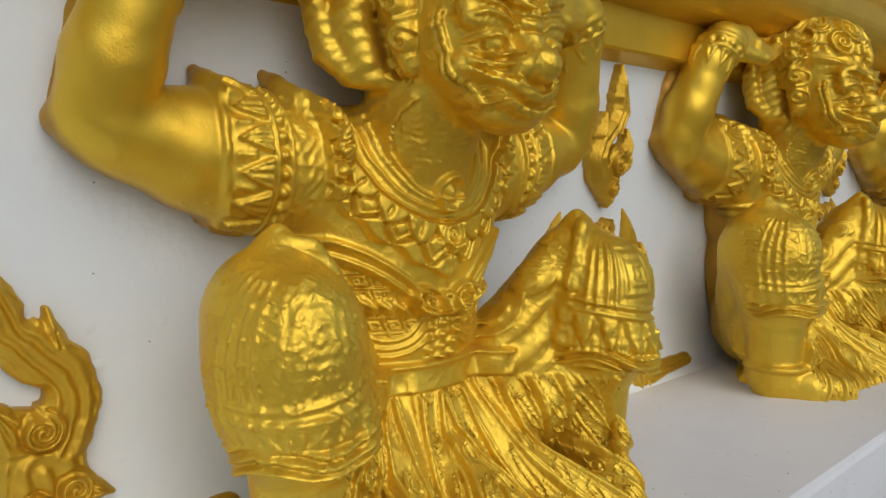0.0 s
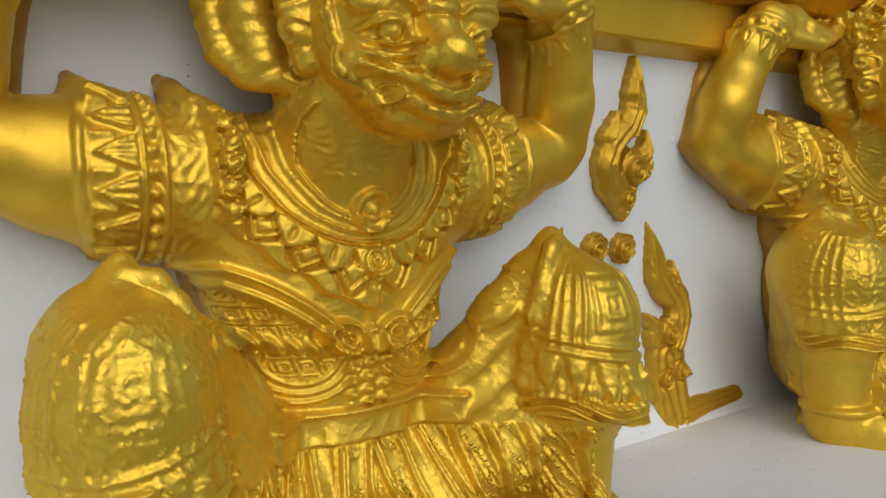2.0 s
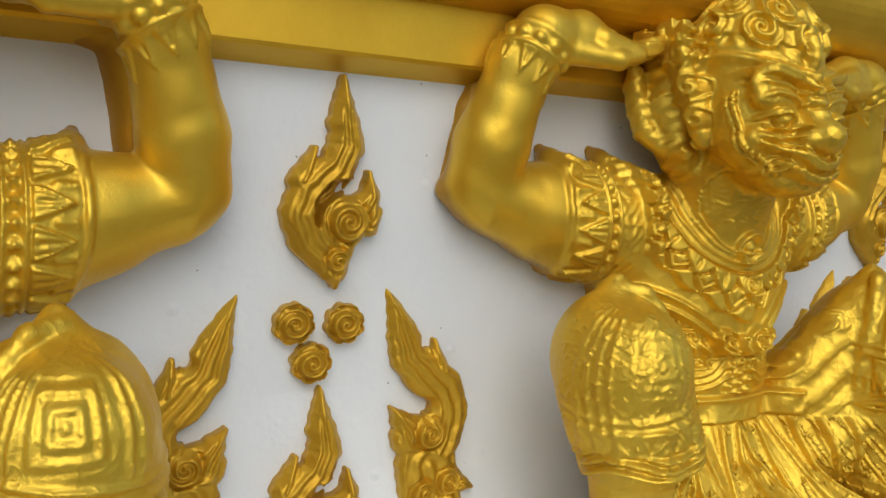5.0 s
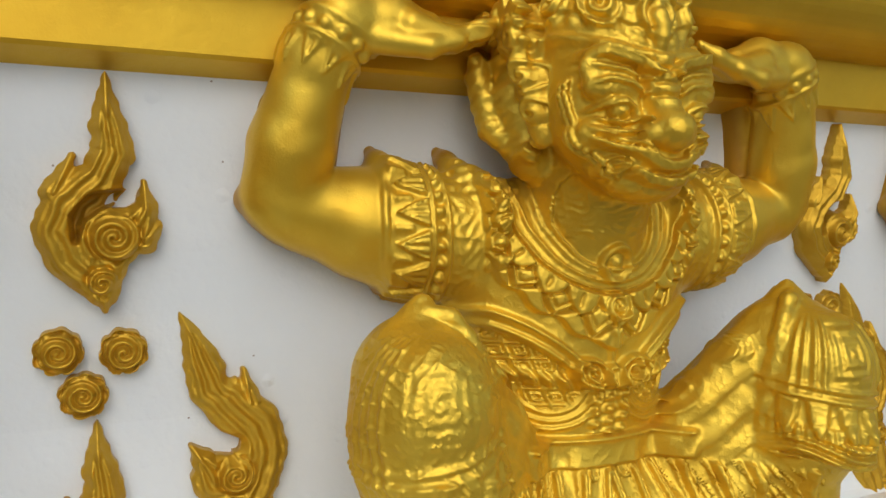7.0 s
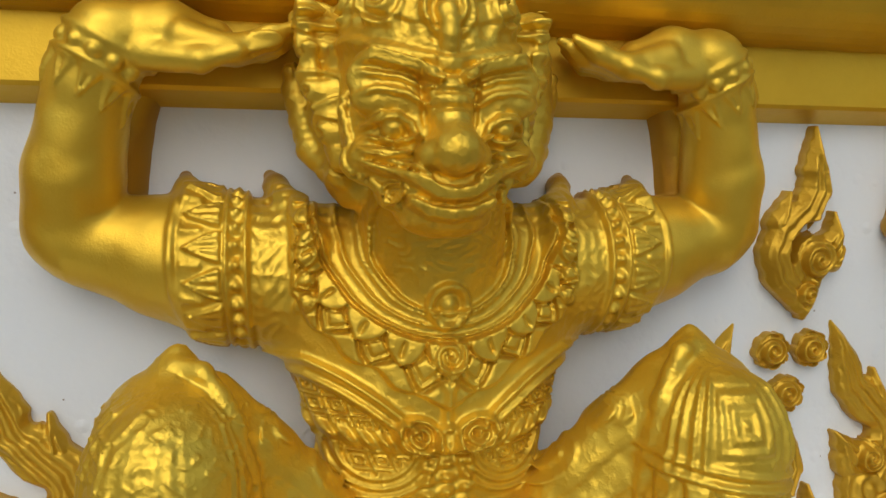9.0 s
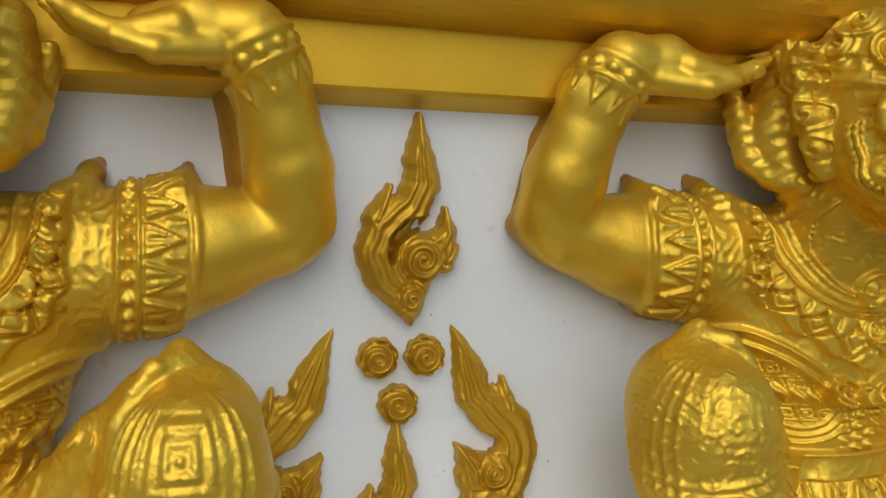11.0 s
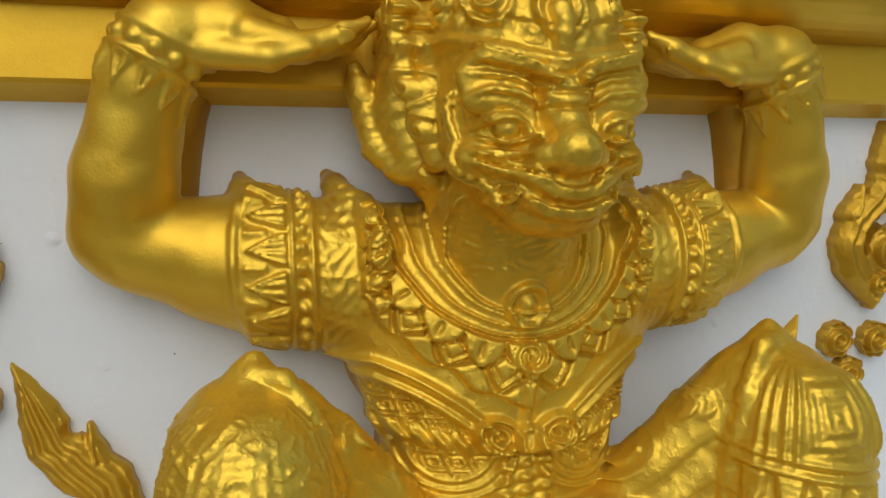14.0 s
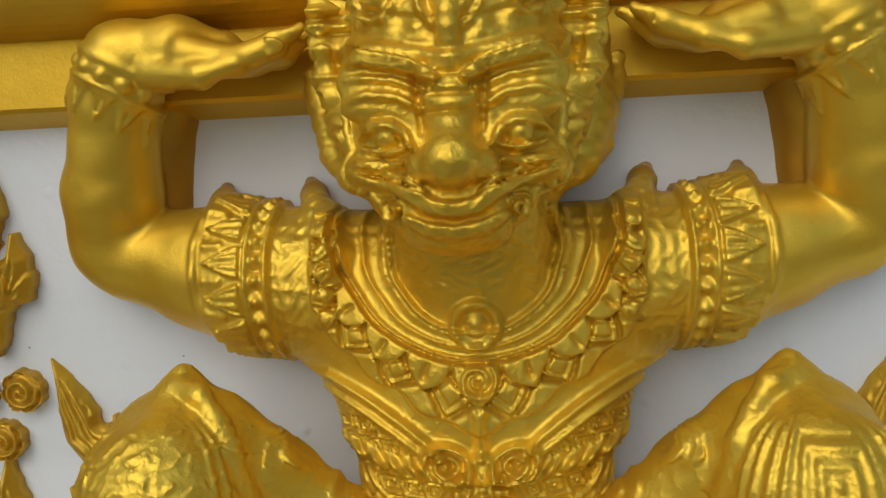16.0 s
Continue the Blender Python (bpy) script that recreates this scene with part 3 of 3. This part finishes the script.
            return (h + 0.0010 * creases(x, y, z, 0.030)) * (1 - step_up(y, -0.160, -0.125)) * (1 - step_up(-dx, 0.080, 0.100))
        c.raise_by((min(s * 0.20, s * 0.44), -0.34, 1.28), (max(s * 0.20, s * 0.44), -0.05, 1.56), knee)

        def thigh(x, y, z):
            ax = np.abs(x)
            t = (ax - 0.12) * 0.72 + (z - 1.245) * 0.69
            n = -(ax - 0.12) * 0.69 + (z - 1.245) * 0.72 - 0.5 * (y + 0.03 + 0.37 * t)
            h = 0.0016 * np.tanh(2.0 * np.cos(2 * math.pi * n / 0.026)) + 0.0004 * np.cos(2 * math.pi * t / 0.020) * (np.cos(2 * math.pi * n / 0.026) < -0.2)
            return h * (1 - step_up(ax, 0.228, 0.242)) * window(t, 0.03, 0.24, 0.02) * (1 - step_up(y, -0.03, 0.01))
        c.raise_by((min(s * 0.12, s * 0.25), -0.27, 1.18), (max(s * 0.12, s * 0.25), 0.04, 1.46), thigh)


def head(c, hx):
    hy, hz = -0.165, 1.782
    c.ball((hx, hy + 0.005, hz + 0.062), (0.102, 0.098, 0.133), 0.01)
    c.ball((hx, hy - 0.015, hz - 0.002), (0.104, 0.088, 0.082), 0.02)
    c.ball((hx, hy - 0.046, hz - 0.060), (0.066, 0.064, 0.050), 0.03)
    c.ball((hx, hy - 0.066, hz - 0.098), (0.050, 0.042, 0.023), 0.014)
    for s in (-1, 1):
        c.ball((hx + s * 0.074, hy - 0.064, hz - 0.038), (0.028, 0.020, 0.020), 0.014)
        c.ball((hx + s * 0.064, hy - 0.076, hz + 0.040), (0.040, 0.016, 0.026), 0.016)
    # nose, nostrils and eyes
    c.limb([(hx, hy - 0.092, hz + 0.034, 0.022), (hx, hy - 0.100, hz + 0.008, 0.019), (hx, hy - 0.112, hz - 0.020, 0.020)], 0.010)
    c.ball((hx, hy - 0.098, hz - 0.072), (0.046, 0.018, 0.020), 0.014)
    c.ball((hx, hy - 0.122, hz - 0.036), (0.027, 0.028, 0.0245), 0.008)
    c.ball((hx, hy - 0.104, hz + 0.020), (0.024, 0.016, 0.012), 0.006)
    for s in (-1, 1):
        c.ball((hx + s * 0.026, hy - 0.108, hz - 0.040), (0.0135, 0.020, 0.0150), 0.008)
        c.ball((hx + s * 0.060, hy - 0.080, hz + 0.016), (0.040, 0.019, 0.016), 0.012)
        c.ball((hx + s * 0.0575, hy - 0.089, hz - 0.012), (0.0128, 0.0165, 0.0118), 0.0015)

    # brows, lids, moustache, lips and cheek folds as bands with clear edges
    bands = (
        (0.013, ((0.014, 0.036, 0.006), (0.036, 0.049, 0.007), (0.080, 0.060, 0.0075), (0.104, 0.055, 0.006))),
        (0.005, ((0.022, 0.026, 0.003), (0.050, 0.038, 0.0035), (0.094, 0.043, 0.003))),
        (0.007, ((0.026, 0.010, 0.003), (0.046, 0.022, 0.004), (0.074, 0.026, 0.004), (0.098, 0.020, 0.003))),
        (0.008, ((0.034, -0.024, 0.003), (0.042, -0.008, 0.0045), (0.054, 0.000, 0.0055), (0.070, -0.001, 0.0055), (0.088, -0.010, 0.003))),
        (0.007, ((0.038, -0.022, 0.0025), (0.057, -0.028, 0.0035), (0.082, -0.020, 0.0025))),
        (0.008, ((0.044, -0.037, 0.003), (0.064, -0.036, 0.005), (0.090, -0.033, 0.004))),
        (0.006, ((0.024, -0.062, 0.003), (0.042, -0.050, 0.0035), (0.064, -0.043, 0.004), (0.088, -0.036, 0.003))),
        (0.011, ((0.000, -0.0785, 0.0072), (0.018, -0.0755, 0.0074), (0.036, -0.065, 0.0066), (0.053, -0.056, 0.005), (0.072, -0.051, 0.004), (0.090, -0.044, 0.003))),
        (0.010, ((0.000, -0.0985, 0.0070), (0.024, -0.0950, 0.0070), (0.042, -0.085, 0.0055))))

    def face(x, y, z):
        ax, v = np.abs(x - hx), z - hz
        h = 0
        for tall, run in bands:
            d, q = flat_run(ax, v, run, True)
            h = h + tall * step_up(-d, -0.0012, 0.0018) * (0.8 + 0.2 * np.sqrt(np.clip(1 - q * q, 0, 1)))
        r = np.sqrt((ax - 0.058) ** 2 + (v + 0.077) ** 2)
        t = np.arctan2(v + 0.077, ax - 0.058)
        h = h + window(r, -1, 0.0125, 0.002) * (0.005 + 0.004 * np.cos(2 * math.pi * r / 0.0105 - t))
        h = h + 0.0012 * np.cos(ax * 2 * math.pi / 0.019) * window(v - 6 * ax * ax, -0.103, -0.092, 0.002) * (ax < 0.042)
        h = h - 0.006 * (ridge(v - 0.022, 0.003) + ridge(v - 0.006, 0.003) + ridge(v - 0.040, 0.003)) * (1 - step_up(ax, 0.012, 0.024))
        h = h - 0.006 * ridge(ax - 0.024 - 0.1 * (v + 0.03), 0.003) * window(v, -0.012, 0.045, 0.006)
        return (h + 0.0007 * crinkle(x, y, z, 0.022)) * (1 - step_up(y, hy - 0.055, hy - 0.020)) * (1 - step_up(ax, 0.078, 0.100)) * (1 - step_up(v, 0.074, 0.083))
    c.raise_by((hx - 0.12, hy - 0.18, hz - 0.13), (hx + 0.12, hy, hz + 0.085), face)
    for s in (-1, 1):
        # beads along the jaw, with a rim behind them
        rim = []
        for i in range(24):
            t = i / 23
            y, z = hy - 0.040 - 0.040 * t ** 1.5, hz + 0.030 - 0.118 * t
            x = c.side(y, z, s, hx)
            if x is not None and abs(x - hx) > 0.02:
                c.ball((x + s * 0.001, y, z), 0.0052, 0.0010)
                rim.append((x, y + 0.012, z - 0.002, 0.0050))
        c.limb(rim, 0.002)
        # ear with its flame, the wing above it and the hanging scroll behind
        c.limb([(hx + s * 0.104, hy + 0.018, hz + 0.045, 0.021), (hx + s * 0.108, hy + 0.02, hz + 0.01, 0.021), (hx + s * 0.098, hy + 0.018, hz - 0.030, 0.017)], 0.006)
        c.slab((hx + s * 0.126, hy + 0.036, hz + 0.074), (0.010, 0.028, 0.054), (0, s * 12, s * 24), 0.006, 0.006)
        c.limb([(hx + s * 0.110, hy + 0.018, hz + 0.030, 0.018), (hx + s * 0.128, hy + 0.022, hz + 0.050, 0.014), (hx + s * 0.142, hy + 0.022, hz + 0.064, 0.008)], 0.006)
        c.limb([(hx + s * 0.100, hy + 0.034, hz + 0.080, 0.026), (hx + s * 0.124, hy + 0.046, hz + 0.108, 0.022), (hx + s * 0.146, hy + 0.056, hz + 0.132, 0.010)], 0.006)
        c.limb([(-0.008 + s * 0.172, hy + 0.112, hz + 0.084, 0.009), (-0.008 + s * 0.164, hy + 0.118, hz + 0.060, 0.018), (-0.008 + s * 0.152, hy + 0.118, hz + 0.025, 0.021), (-0.008 + s * 0.144, hy + 0.112, hz - 0.010, 0.021), (-0.008 + s * 0.122, hy + 0.090, hz - 0.040, 0.017), (hx + s * 0.098, hy + 0.055, hz - 0.048, 0.015)], 0.004)
        c.limb([(s * 0.118, hy + 0.09, hz + 0.10, 0.036), (s * 0.122, hy + 0.10, hz + 0.03, 0.036), (s * 0.112, hy + 0.085, hz - 0.02, 0.030)], 0.008)
        c.limb([(hx + s * 0.075, hy + 0.085, hz + 0.10, 0.04), (hx + s * 0.075, hy + 0.085, hz - 0.05, 0.036)], 0.01)

        def ear(x, y, z):
            h = 0
            for cy, cz, r0 in ((hy + 0.022, hz + 0.096, 0.022), (hy + 0.012, hz + 0.045, 0.022), (hy + 0.010, hz - 0.002, 0.020), (hy + 0.034, hz - 0.040, 0.015)):
                r = np.sqrt((y - cy) ** 2 + (z - cz) ** 2)
                t = np.arctan2(z - cz, y - cy)
                h = h + window(r, -1, r0, 0.003) * 0.0028 * np.cos(2 * math.pi * r / 0.014 - t)
            return h + 0.0008 * np.cos((z + 0.5 * y) * 2 * math.pi / 0.020) * (y > hy + 0.035)
        lo, hi = sorted((hx + s * 0.085, hx + s * 0.20))
        c.raise_by((lo, hy - 0.04, hz - 0.11), (hi, hy + 0.15, hz + 0.14), ear)

    # head band and hair
    def hair(x, y, z):
        dx, dy = x - hx, y - hy - 0.005
        a = np.arctan2(dx, -dy)
        lift = hz + 0.068 - 0.012 * np.cos(2 * a) + 0.010 * np.abs(np.sin(a))
        v = z - lift
        h = 0.008 * ridge(v, 0.008) + 0.003 * ridge(v - 0.014, 0.004) + ridge(v - 0.024, 0.008) * (0.004 + 0.003 * np.cos(a * 22))
        h = h + 0.006 * step_up(v, 0.030, 0.036)
        for row, (zc, n, off, wide) in enumerate(((0.050, 8, 0.5, 0.100), (0.090, 7, 0.0, 0.080))):
            u = (a * n / (2 * math.pi) + off) % 1 - 0.5
            w = u * 2 * math.pi / n * wide
            r = np.sqrt(w ** 2 + (v - zc) ** 2)
            t = np.arctan2(v - zc, w)
            h = h + window(r, -1, 0.030, 0.006) * (0.007 + 0.0045 * np.cos(2 * math.pi * r / 0.0165 - t))
        return h * step_up(v, -0.02, -0.008) * (1 - step_up(z, hz + 0.188, hz + 0.2))
    c.raise_by((hx - 0.15, hy - 0.15, hz + 0.02), (hx + 0.15, hy + 0.12, 2.0), hair)
    c.trail([(hx, hz + 0.070, 0.010), (hx, hz + 0.105, 0.009), (hx, hz + 0.150, 0.007)], 0.005)


for cx, wide, high, hx, inset in ((-0.628, 0.945, 0.978, 0.010, (0.0, 0.022)), (0.648, 0.975, 1.0, -0.027, (0.0, 0.0)), (1.901, 1.015, 1.0, -0.008, (0.0, 0.0))):
    clay = figure(inset)
    dress(clay, inset)
    head(clay, hx)
    clay.f = np.maximum(clay.f, 1.098 - clay.axes[2][None, None, :])
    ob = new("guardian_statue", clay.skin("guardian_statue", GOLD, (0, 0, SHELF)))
    ob.location, ob.scale = (cx, 0, SHELF), (wide, 1, high)
    tagged(ob, "gold painted squatting guardian statue holding up the cornice", "statue", "guardians along the wall")
del clay


# ---- the gilded ornaments between the figures ----
def ornament(name, runs, curls, box, thick, step=0.002, grooves=(), cuts=()):
    """Runs of (x, z, half width) give the outline; strands follow each run, and curls (x, z, radius, turn) are wound into the front."""
    (x0, z0), (x1, z1) = box
    c = Clay((x0, -thick - 0.014, z0), (x1, 0.006, z1), step)
    _, x, y, z = c.part((-9, -9, -9), (9, 9, 9))
    x, z = x[:, 0], z[0, 0][None, :]
    d, top = None, None
    for r in runs:
        e, q = flat_run(x, z, r, True)
        q = np.clip(q + 0.04 * np.sin(x * 150 + 2 * np.sin(z * 90)), 0, 1.2)
        body = thick * (0.80 + 0.14 * np.sqrt(np.clip(1 - q * q, 0, 1))) + 0.0028 * np.cos(2 * math.pi * q / 0.50) + 0 * e
        if d is None:
            d, top = e, body
        else:
            near = np.clip(0.5 + 0.5 * (d - e) / 0.003, 0, 1)
            top = top + (body - top) * near
            d = np.minimum(d, e)
    for r in cuts:
        d = np.maximum(d, -flat_run(x, z, r))
    lobe = np.sin(z * 2 * math.pi / 0.021 + x * 110)
    top = top + 0.0022 * lobe * window(-d, 0.001, 0.008, 0.002)
    for cx, cz, r0, way in curls:
        r = np.sqrt((x - cx) ** 2 + (z - cz) ** 2)
        t = np.arctan2(z - cz, x - cx)
        k = 1 - step_up(r, r0 - 0.003, r0 + 0.001)
        snail = thick * (0.86 + 0.22 * np.sqrt(np.clip(1 - (r / r0) ** 2, 0, 1))) + 0.0042 * np.cos(2 * math.pi * r / (r0 / 2.2) - way * t)
        top = top * (1 - k) + k * snail - 0.005 * ridge(r - r0, 0.003)
    for r in grooves:
        top = top - 0.75 * thick * (1 - step_up(flat_run(x, z, r), -0.003, 0.003))
    edge = d + 0.0009 * lobe * step_up(-d, -0.01, 0.0)
    top = np.minimum(top, 0.022 + 1.3 * np.maximum(-d, 0))
    c.f = np.maximum(np.maximum(edge[:, None, :], (-y - top[:, None, :]) * 0.8), y + 0 * edge[:, None, :]).astype(np.float32)
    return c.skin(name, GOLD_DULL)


flame = ornament("flame_ornament", [
    [(0.002, 0.296, 0.002), (0.003, 0.255, 0.015), (0.005, 0.228, 0.023), (0.010, 0.198, 0.026), (-0.004, 0.165, 0.030), (-0.034, 0.135, 0.036), (-0.047, 0.105, 0.035), (-0.035, 0.072, 0.034), (-0.010, 0.045, 0.028)],
    [(-0.055, 0.15, 0.018), (-0.036, 0.194, 0.004)],
    [(0.010, 0.095, 0.040), (0.034, 0.105, 0.028), (0.047, 0.13, 0.016), (0.045, 0.164, 0.003)],
    [(0.045, 0.09, 0.018), (0.060, 0.108, 0.008)],
    [(-0.008, 0.055, 0.036), (-0.004, 0.028, 0.021), (-0.001, 0.004, 0.005)]],
    ((0.010, 0.096, 0.031, 1), (-0.004, 0.040, 0.019, -1)), ((-0.10, -0.01), (0.085, 0.31)), 0.040,
    grooves=[[(-0.033, 0.092, 0.003), (-0.030, 0.120, 0.009), (-0.012, 0.138, 0.011), (0.014, 0.145, 0.009), (0.034, 0.150, 0.005)]],
    cuts=[[(-0.024, 0.215, 0.010), (-0.027, 0.188, 0.004)], [(0.036, 0.178, 0.008), (0.024, 0.158, 0.004)]])
leaf = ornament("scroll_leaf_ornament", [
    [(0.0, 0.424, 0.002), (0.016, 0.390, 0.014), (0.029, 0.355, 0.025), (0.040, 0.322, 0.030), (0.068, 0.292, 0.034), (0.096, 0.264, 0.037), (0.106, 0.228, 0.037), (0.097, 0.188, 0.034), (0.085, 0.165, 0.032)],
    [(0.090, 0.295, 0.020), (0.083, 0.342, 0.003)],
    [(0.075, 0.186, 0.038), (0.045, 0.196, 0.032), (0.030, 0.220, 0.016), (0.014, 0.242, 0.003)],
    [(0.072, 0.150, 0.050), (0.078, 0.10, 0.050), (0.095, 0.05, 0.046), (0.11, 0.012, 0.040)],
    [(0.105, 0.122, 0.028), (0.134, 0.110, 0.013), (0.152, 0.102, 0.003)],
    [(0.050, 0.075, 0.022), (0.030, 0.098, 0.003)],
    [(0.11, 0.02, 0.035), (0.20, 0.030, 0.022), (0.31, 0.034, 0.018)]],
    ((0.070, 0.200, 0.025, 1), (0.104, 0.122, 0.022, 1), (0.060, 0.108, 0.021, -1)), ((-0.02, -0.0), (0.335, 0.43)), 0.036,
    cuts=[[(0.070, 0.366, 0.012), (0.066, 0.336, 0.006)], [(0.004, 0.268, 0.012), (0.045, 0.250, 0.011), (0.070, 0.240, 0.009)]])
rosette = ornament("rosette_ornament", [[(0.0165 * math.cos(k * math.pi / 4), 0.0165 * math.sin(k * math.pi / 4), 0.0135), (0, 0, 0.026)] for k in range(8)],
                   ((0.0, 0.0, 0.024, 1),), ((-0.045, -0.045), (0.045, 0.045)), 0.024, 0.0015)


def wall_y(z):
    pts = sorted(((b, a) for a, b in wall_profile[:8]))
    return float(np.interp(z, [p[0] for p in pts], [p[1] for p in pts]))


def stick(name, mesh, x, z, z_mid, turn, size, label, mirror=False, lean=0.0):
    ob = new(name, mesh)
    slope = math.degrees(math.atan2(wall_y(z_mid - 0.06) - wall_y(z_mid + 0.06), 0.12))
    ob.matrix_world = Matrix.Translation((x, wall_y(z_mid) + 0.004 + (z - z_mid) * -math.tan(radians(slope)), z)) @ pose(0, 0, 0, slope, 0, 0) @ pose(0, 0, 0, 0, turn, 0) @ Matrix.Diagonal((-size if mirror else size, 1, size, 1))
    tagged(ob, label, "ornament", "gilded wall ornaments")
    return ob


FLAME = "gold painted stucco flame ornament with curls on the white wall"
LEAF = "gold painted stucco scroll leaf rising from the ledge"
ROSE = "small round gold painted stucco rosette on the white wall"
for k, ox in enumerate((-1.238, 0.0, 1.25, 2.555)):
    if k:
        stick("flame_ornament", flame, ox, 1.531, 1.68, 0, 1.0, FLAME)
        for rx, rz in ((-0.056, 1.483), (0.020, 1.479), (-0.028, 1.425)) if k != 2 else ((-0.044, 1.482), (0.026, 1.483), (-0.012, 1.412)):
            stick("rosette_ornament", rosette, ox + rx, rz, rz, 40 * rx / 0.03, 1.0, ROSE)
        stick("scroll_leaf_ornament", leaf, ox - (0.0, 0.134, 0.108, 0.125)[k], 1.10, 1.32, 0, 1.0, LEAF, True)
        if k < 3:
            stick("flame_ornament", flame, ox - 0.015, 1.10, 1.25, 0, 0.97, FLAME)
    if k < 3:
        stick("scroll_leaf_ornament", leaf, ox + (0.056, 0.088, 0.066)[k], 1.10, 1.32, 0, 1.0, LEAF)
